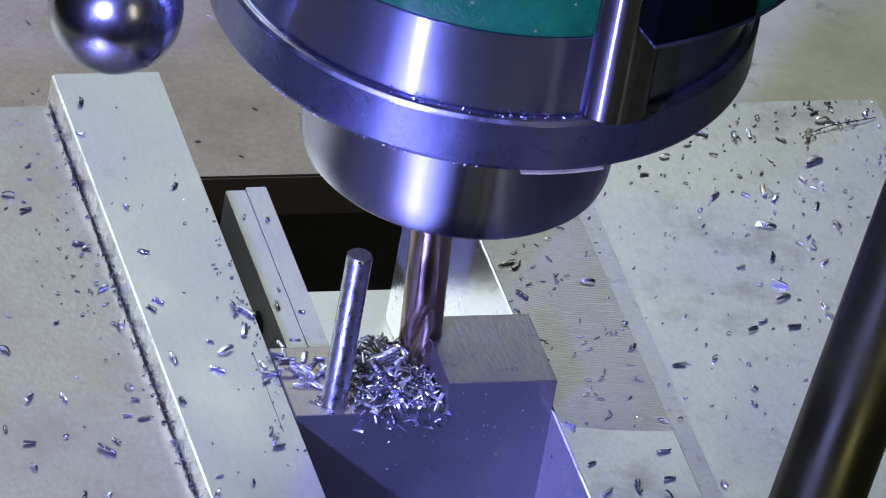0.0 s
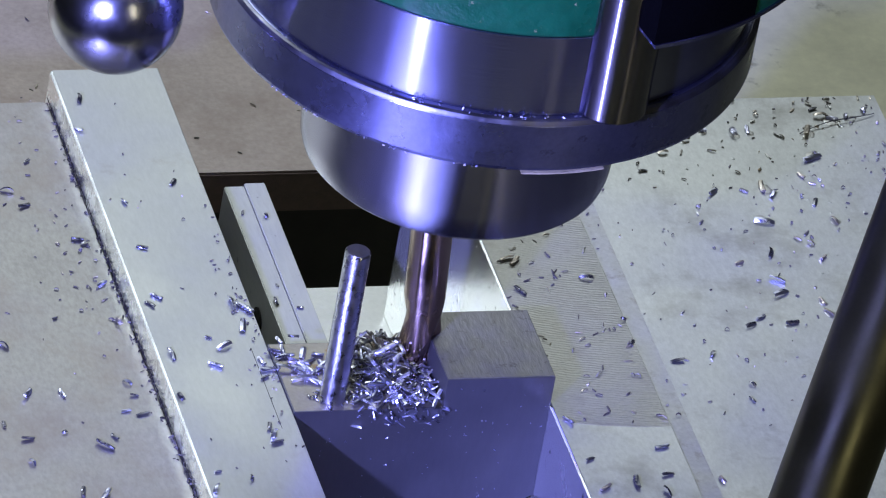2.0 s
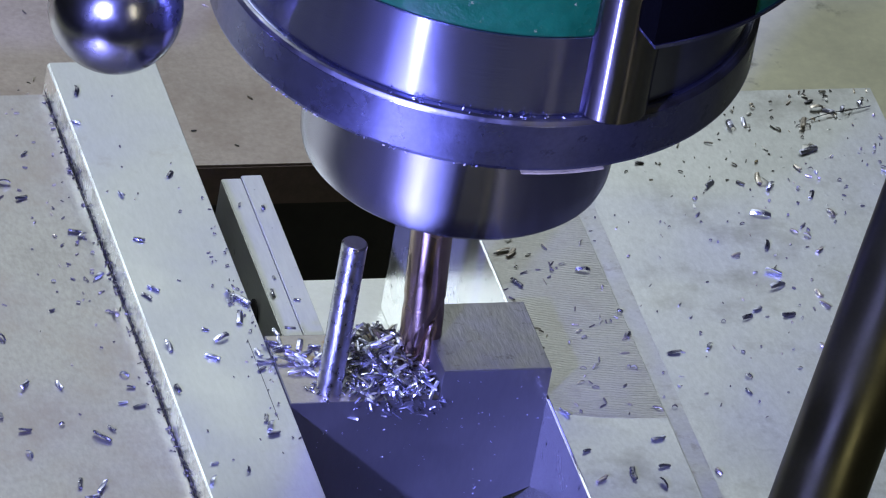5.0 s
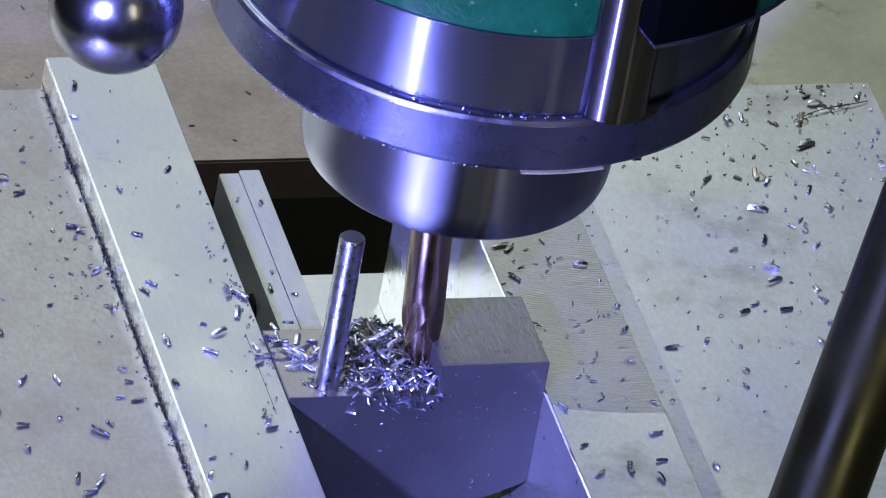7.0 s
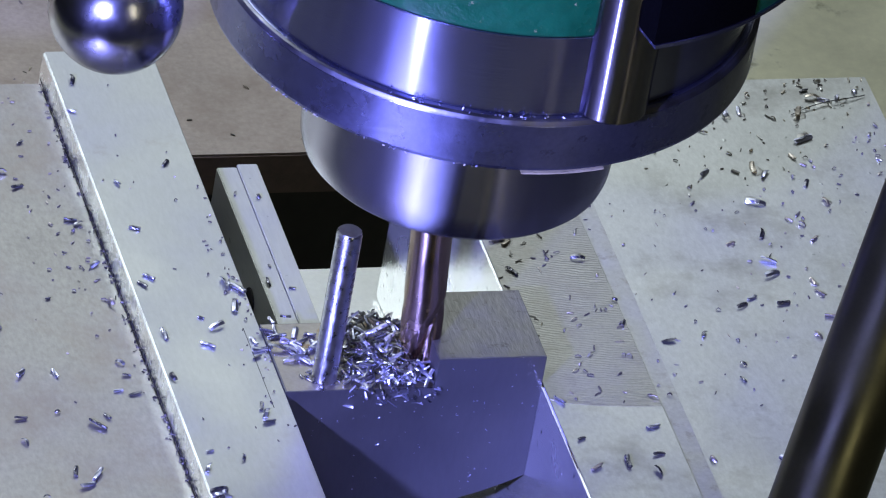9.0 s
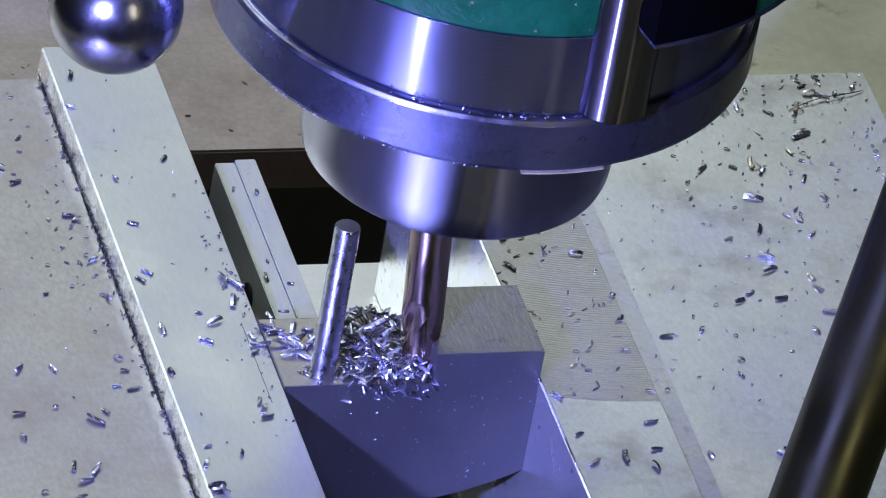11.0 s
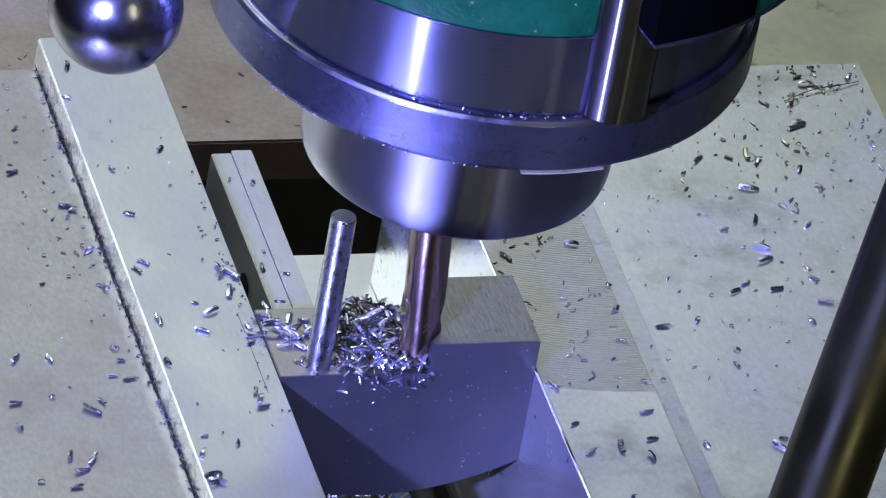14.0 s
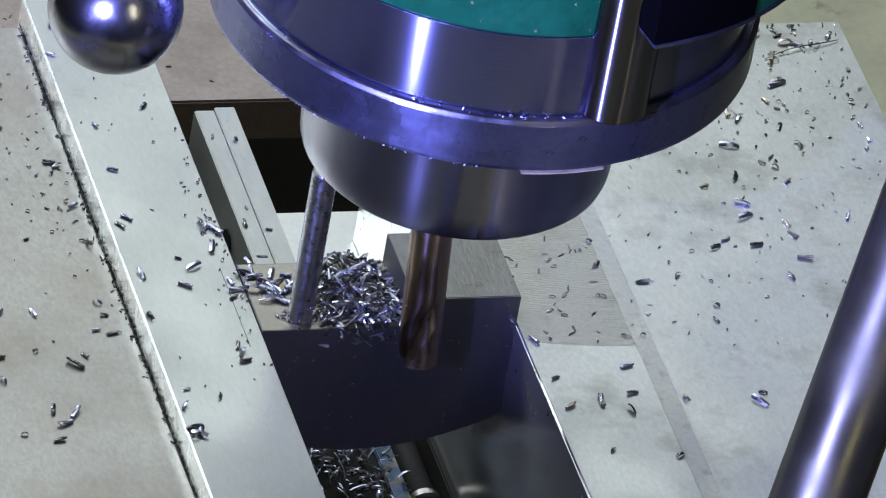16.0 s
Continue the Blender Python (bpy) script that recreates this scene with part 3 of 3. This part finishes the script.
def pile(name, label, count, spot, rng, mats, lmin=1.4, lmax=3.4, wide=0.75):
    """A heap of slivers joined into one; spot() gives the place of each."""
    verts, faces, which = [], [], []
    for _ in range(count):
        if rng.random() < 0.5:
            bm = rolled_chip_bm(rng.uniform(lmin, lmax), rng.uniform(0.5, 0.9) * wide, rng)
        else:
            bm = chip_bm(rng.uniform(lmin, lmax), rng.uniform(0.55, 1.0) * wide, rng.uniform(0.0, 0.5), rng, n=4)
        x, y, z, tilt = spot(rng)
        m = pose(0, 0, 0, rng.uniform(-60, 60), rng.uniform(-tilt, tilt), rng.uniform(0, 360))
        m = Matrix.Translation((x, y, z - (lowest(bm, m) if tilt < 15 else 0))) @ m
        base = len(verts)
        bm.verts.ensure_lookup_table()
        for i, v in enumerate(bm.verts):
            v.index = i
            verts.append(tuple((m @ v.co) * MM))
        k = rng.choice(range(len(mats)))
        for f in bm.faces:
            faces.append([base + v.index for v in f.verts])
            which.append(k)
        bm.free()
    me = bpy.data.meshes.new(name)
    me.from_pydata(verts, [], faces)
    for mt in mats:
        me.materials.append(mt)
    me.polygons.foreach_set("material_index", which)
    ob = tagged(new(name, me), label, "metal chips", kind="stuff")
    MOVING.append(ob)
    return ob


def build_piles():
    rng = random.Random(11)

    def heap(r):
        while True:
            x, y = r.uniform(-18.5, 1.0), r.uniform(-17.4, 4.5)
            d = math.hypot((x + 8.0) / 10.2, (y + 6.5) / 12.5)
            if d < 1:
                break
        return x, y, 0.4 + r.random() * 5.2 * (1 - d * d), 48

    pile("chip_heap", "heap of bright curled steel chips on the milled floor", 330, heap, rng, [CHIP_STEEL, DARK_CHIP, CHIP_STEEL, DARK_CHIP, DULL_CHIP], 1.8, 5.0, 1.1)

    def toe(r):
        x, y = r.uniform(-8.0, 1.2), r.uniform(-17.5, -12.5)
        return x, y, 0.3 + 2.6 * r.random(), 55

    pile("chip_heap", "bright slivers packed into the milled step", 50, toe, rng, [CHIP_STEEL, CHIP_STEEL, DARK_CHIP], 1.6, 4.6, 1.1)

    def round_pin(r):
        a, d = r.uniform(0, 6.28), r.gauss(0, 1.8)
        return -20.3 + 3.2 * math.cos(a) + d * 0.5, -13.6 + 2.6 * math.sin(a) + d * 0.3, 0.05, 10

    pile("chip_heap", "small heap of chips round the foot of the pin", 34, round_pin, rng, [CHIP_STEEL, DARK_CHIP], 0.8, 1.8, 0.5)

    def corner(r):
        u = r.random()
        return -28.2 + 8 * u + r.gauss(0, 1.0), 3 - 9 * u + r.gauss(0, 3.4), 0.05, 12

    pile("chip_heap", "loose chips on the milled floor beside the bar", 26, corner, rng, [CHIP_STEEL, CHIP_STEEL, CHIP_STEEL, DARK_CHIP], 2.0, 4.8, 1.25)

    def brink(r):
        return r.uniform(-17, 2.5), -17.75 - 0.3 * r.random(), 0.5 - 4.6 * r.random() ** 2, 60

    pile("chip_heap", "chips clinging to the front edge of the workpiece", 36, brink, rng, [CHIP_STEEL, DARK_CHIP], 1.0, 3.0, 0.8)

    def dust(r):
        return r.uniform(-24, 23), -17.63, r.uniform(-26, 5) if r.random() < 0.7 else r.uniform(-8, 0), 20

    pile("fine_chips", "bright dust clinging to the face of the workpiece", 70, dust, rng, [CHIP_STEEL], 0.12, 0.42, 0.2)

    def bed(r):
        return min(13, r.gauss(2, 6)), r.uniform(-25, 15), BED + 0.4 + abs(r.gauss(0, 2.5)), 40

    pile("chip_heap", "dark heap of chips on the vise bed", 220, bed, rng, [CHIP_STEEL, DARK_CHIP, DARK_CHIP], 1.6, 4)


build_piles()


def build_oil():
    """Beads of cutting oil and a stray swarf wire on the fixed jaw."""
    rng = random.Random(21)
    for x, y, r in ((103, 71.5, 1.5), (87, 71.8, 1.2), (90.6, 72.4, 0.9), (88.2, 52.6, 1.6), (99.9, 41, 1.1), (89.3, 13.8, 0.9), (89.8, 10.2, 1.1), (84.2, 42.6, 1.2), (101.3, 64, 1.3), (80.4, 72.9, 1.0), (109, 75.6, 1.7), (75.6, 27.4, 0.8)):
        bm = lathe([(r * 0.85, 0), (r * 0.8, 0.05), (r * 0.6, 0.10), (r * 0.3, 0.13), (0, 0.14)], 20)
        for vtx in bm.verts:
            vtx.co.x *= 1.25
            vtx.co += Vector((noise.noise(vtx.co * 0.8 + Vector((x, y, 0))), noise.noise(vtx.co * 0.8 + Vector((y, x, 0))), 0)) * 0.35 * r
        MOVING.append(solid("oil_drop", bm, OIL, "glossy bead of cutting oil on the jaw", "oil drop", "oil drops on the jaw", m=at_mm(x, y, -0.86, 0, 0, rng.uniform(0, 180))))
    bm = bmesh.new()
    pts = [Vector((101 + 18 * u, 71.5 + 6.8 * u + 0.5 * math.sin(5 * u), 0.25 + 0.5 * math.sin(3 * u))) for u in np.linspace(0, 1, 15)]
    rings = [[bm.verts.new(p + Vector((0, math.cos(k * 2.0944), math.sin(k * 2.0944))) * 0.13) for k in range(3)] for p in pts]
    for a, b in zip(rings, rings[1:]):
        for k in range(3):
            bm.faces.new((a[k], a[(k + 1) % 3], b[(k + 1) % 3], b[k]))
    MOVING.append(solid("swarf_wire", bm, DARK_CHIP, "thin dark thread of swarf lying on the jaw", "swarf", m=at_mm(0, 0, -0.85)))


build_oil()


def build_static_grit():
    """Bright grit that lies on the ledge of the flange."""
    rng = random.Random(8)

    def ledge(r):
        a = radians(r.choice((-95, -90, -100, -113, -118, -128, -84)) + r.gauss(0, 2.5))
        q = r.uniform(51.5, 52.5)
        return q * math.cos(a), q * math.sin(a), 94.62, 5

    pile("fine_chips", "bright grit on the ledge of the spindle flange", 34, ledge, rng, [CHIP_STEEL], 0.25, 0.8, 0.5)
    MOVING.pop()

    def lower_rim(r):
        a = radians(r.choice((-150, -142, -136, -128, -122, -108)) + r.gauss(0, 3.0))
        return 52.8 * math.cos(a), 52.8 * math.sin(a), 83.1 + 0.3 * r.random(), 40

    pile("fine_chips", "bright nicks and grit on the lower rim of the flange", 30, lower_rim, rng, [CHIP_STEEL, TAN_CHIP], 0.2, 0.7, 0.4)
    MOVING.pop()


build_static_grit()


def build_oil_beads():
    rng = random.Random(14)
    verts, faces = [], []
    for _ in range(60):
        x, y = 119 - 55 * rng.random() ** 1.1, 83 - 75 * rng.random() ** 1.3
        r, e, a = rng.uniform(0.12, 0.4), rng.uniform(1.0, 1.8), rng.uniform(0, 3.14)
        base = len(verts)
        for q, h in ((1.0, 0.0), (0.8, 0.14), (0.4, 0.22)):
            for k in range(10):
                u, w = q * r * e * math.cos(k * 0.6283), q * r * math.sin(k * 0.6283)
                verts.append(((x + u * math.cos(a) - w * math.sin(a)) * MM, (y + u * math.sin(a) + w * math.cos(a)) * MM, (-0.86 + h * r) * MM))
        verts.append((x * MM, y * MM, (-0.86 + 0.25 * r) * MM))
        for j in (0, 10):
            for k in range(10):
                faces.append((base + j + k, base + j + (k + 1) % 10, base + j + 10 + (k + 1) % 10, base + j + 10 + k))
        for k in range(10):
            faces.append((base + 20 + k, base + 20 + (k + 1) % 10, base + 30))
    me = bpy.data.meshes.new("oil_beads")
    me.from_pydata(verts, [], faces)
    me.polygons.foreach_set("use_smooth", [True] * len(faces))
    me.materials.append(VISE_STEEL)
    MOVING.append(tagged(new("oil_beads", me), "tiny smeared beads of oily film on the jaw", "oil beads", kind="stuff"))


build_oil_beads()


def build_specks():
    rng = random.Random(3)

    def left(r):
        if r.random() < 0.7:
            return -54 - abs(r.gauss(0, 5.5)), r.gauss(42, 22), -6.55, 5
        return r.uniform(-100, -53), r.uniform(-45, 95), -6.55, 5

    def seam(r):
        return -51.8 - abs(r.gauss(0, 0.5)), r.uniform(-45, 96), -6.55, 8

    def bar(r):
        if r.random() < 0.75:
            return max(-50.0, -29.2 - abs(r.gauss(0, 2.6))), r.gauss(10, 20), -0.48, 5
        return r.uniform(-50.5, -29.2), r.uniform(-45, 98), -0.48, 5

    def fixed(r):
        return 47 + 74 * r.random(), 84 - 110 * r.random() ** 1.5, -0.84, 5

    def wet(r):
        return 119 - 50 * r.random() ** 1.2, 83.5 - 50 * r.random() ** 1.6, -0.84, 6

    pile("fine_chips", "wet tan and bright chips on the far end of the fixed jaw", 50, wet, rng, [DULL_CHIP, OIL, DULL_CHIP, TAN_CHIP], 0.6, 1.9, 0.8)

    def pad(r):
        return r.uniform(24.5, 46), r.uniform(-24, 60), -0.44, 5

    def brown(r):
        return r.uniform(-102, 47), r.uniform(152, 277), -64.98, 5

    for spot, n, label, lo, hi in ((left, 80, "fine chips on the movable jaw", 0.3, 1.1), (seam, 120, "dark grit along the foot of the bar", 0.3, 1.2), (bar, 70, "fine chips on the jaw bar", 0.25, 0.8),
                                   (fixed, 230, "fine oily chips on the fixed jaw", 0.25, 1.1), (pad, 75, "fine chips on the jaw top", 0.5, 1.9), (brown, 40, "fine chips on the brown plate", 0.5, 1.6)):
        pile("fine_chips", label, n, spot, rng, [OIL_AND_SHADE, SPECK] if spot is seam else [SPECK, TAN_CHIP, SPECK] if spot in (left, bar) else [DULL_CHIP, TAN_CHIP, SPECK, SPECK], lo, hi, 0.45)


build_specks()


# ---- what moves ----
TRAVEL = 0.0277743
FEED = ((0, 0), (0.5, 0.0090), (1, 0.0245), (1.5, 0.0373), (2, 0.0480), (2.5, 0.0590), (3, 0.0790), (3.5, 0.0975), (4, 0.1120), (6.5, 0.1950), (7, 0.2100), (7.5, 0.2280), (8, 0.2480),
        (8.5, 0.2640), (9, 0.2840), (11.5, 0.3570), (12, 0.3730), (12.5, 0.3865), (13, 0.4040), (13.5, 0.4340), (14, 0.4600), (14.5, 0.5300), (14.6, 0.59), (14.7, 0.70), (14.8, 0.833), (14.9, 0.95), (15.0, 1.0), (15.5, 1.0), (16, 1.0))


def motions():
    for ob in MOVING:
        base = ob.matrix_basis.copy()
        walk(ob, [(t, Matrix.Translation((0, TRAVEL * s, 0)) @ base) for t, s in FEED])
    # added blade slides from the lever's beam into the work's
    up = Matrix.Translation((-0.0029, 0.0028, 0)) @ BLOCKER.matrix_basis
    down = Matrix.Translation((0.0373, -0.0362, 0.045)) @ BLOCKER.matrix_basis
    walk(BLOCKER, [(0, down), (15.0, down), (15.7, down), (15.8, up), (16.0, up)])
    base = MILL.matrix_basis.copy()
    walk(MILL, [(0.2 * i, base @ pose(0, 0, 0, 0, 0, 45.0 * i)) for i in range(81)])


motions()
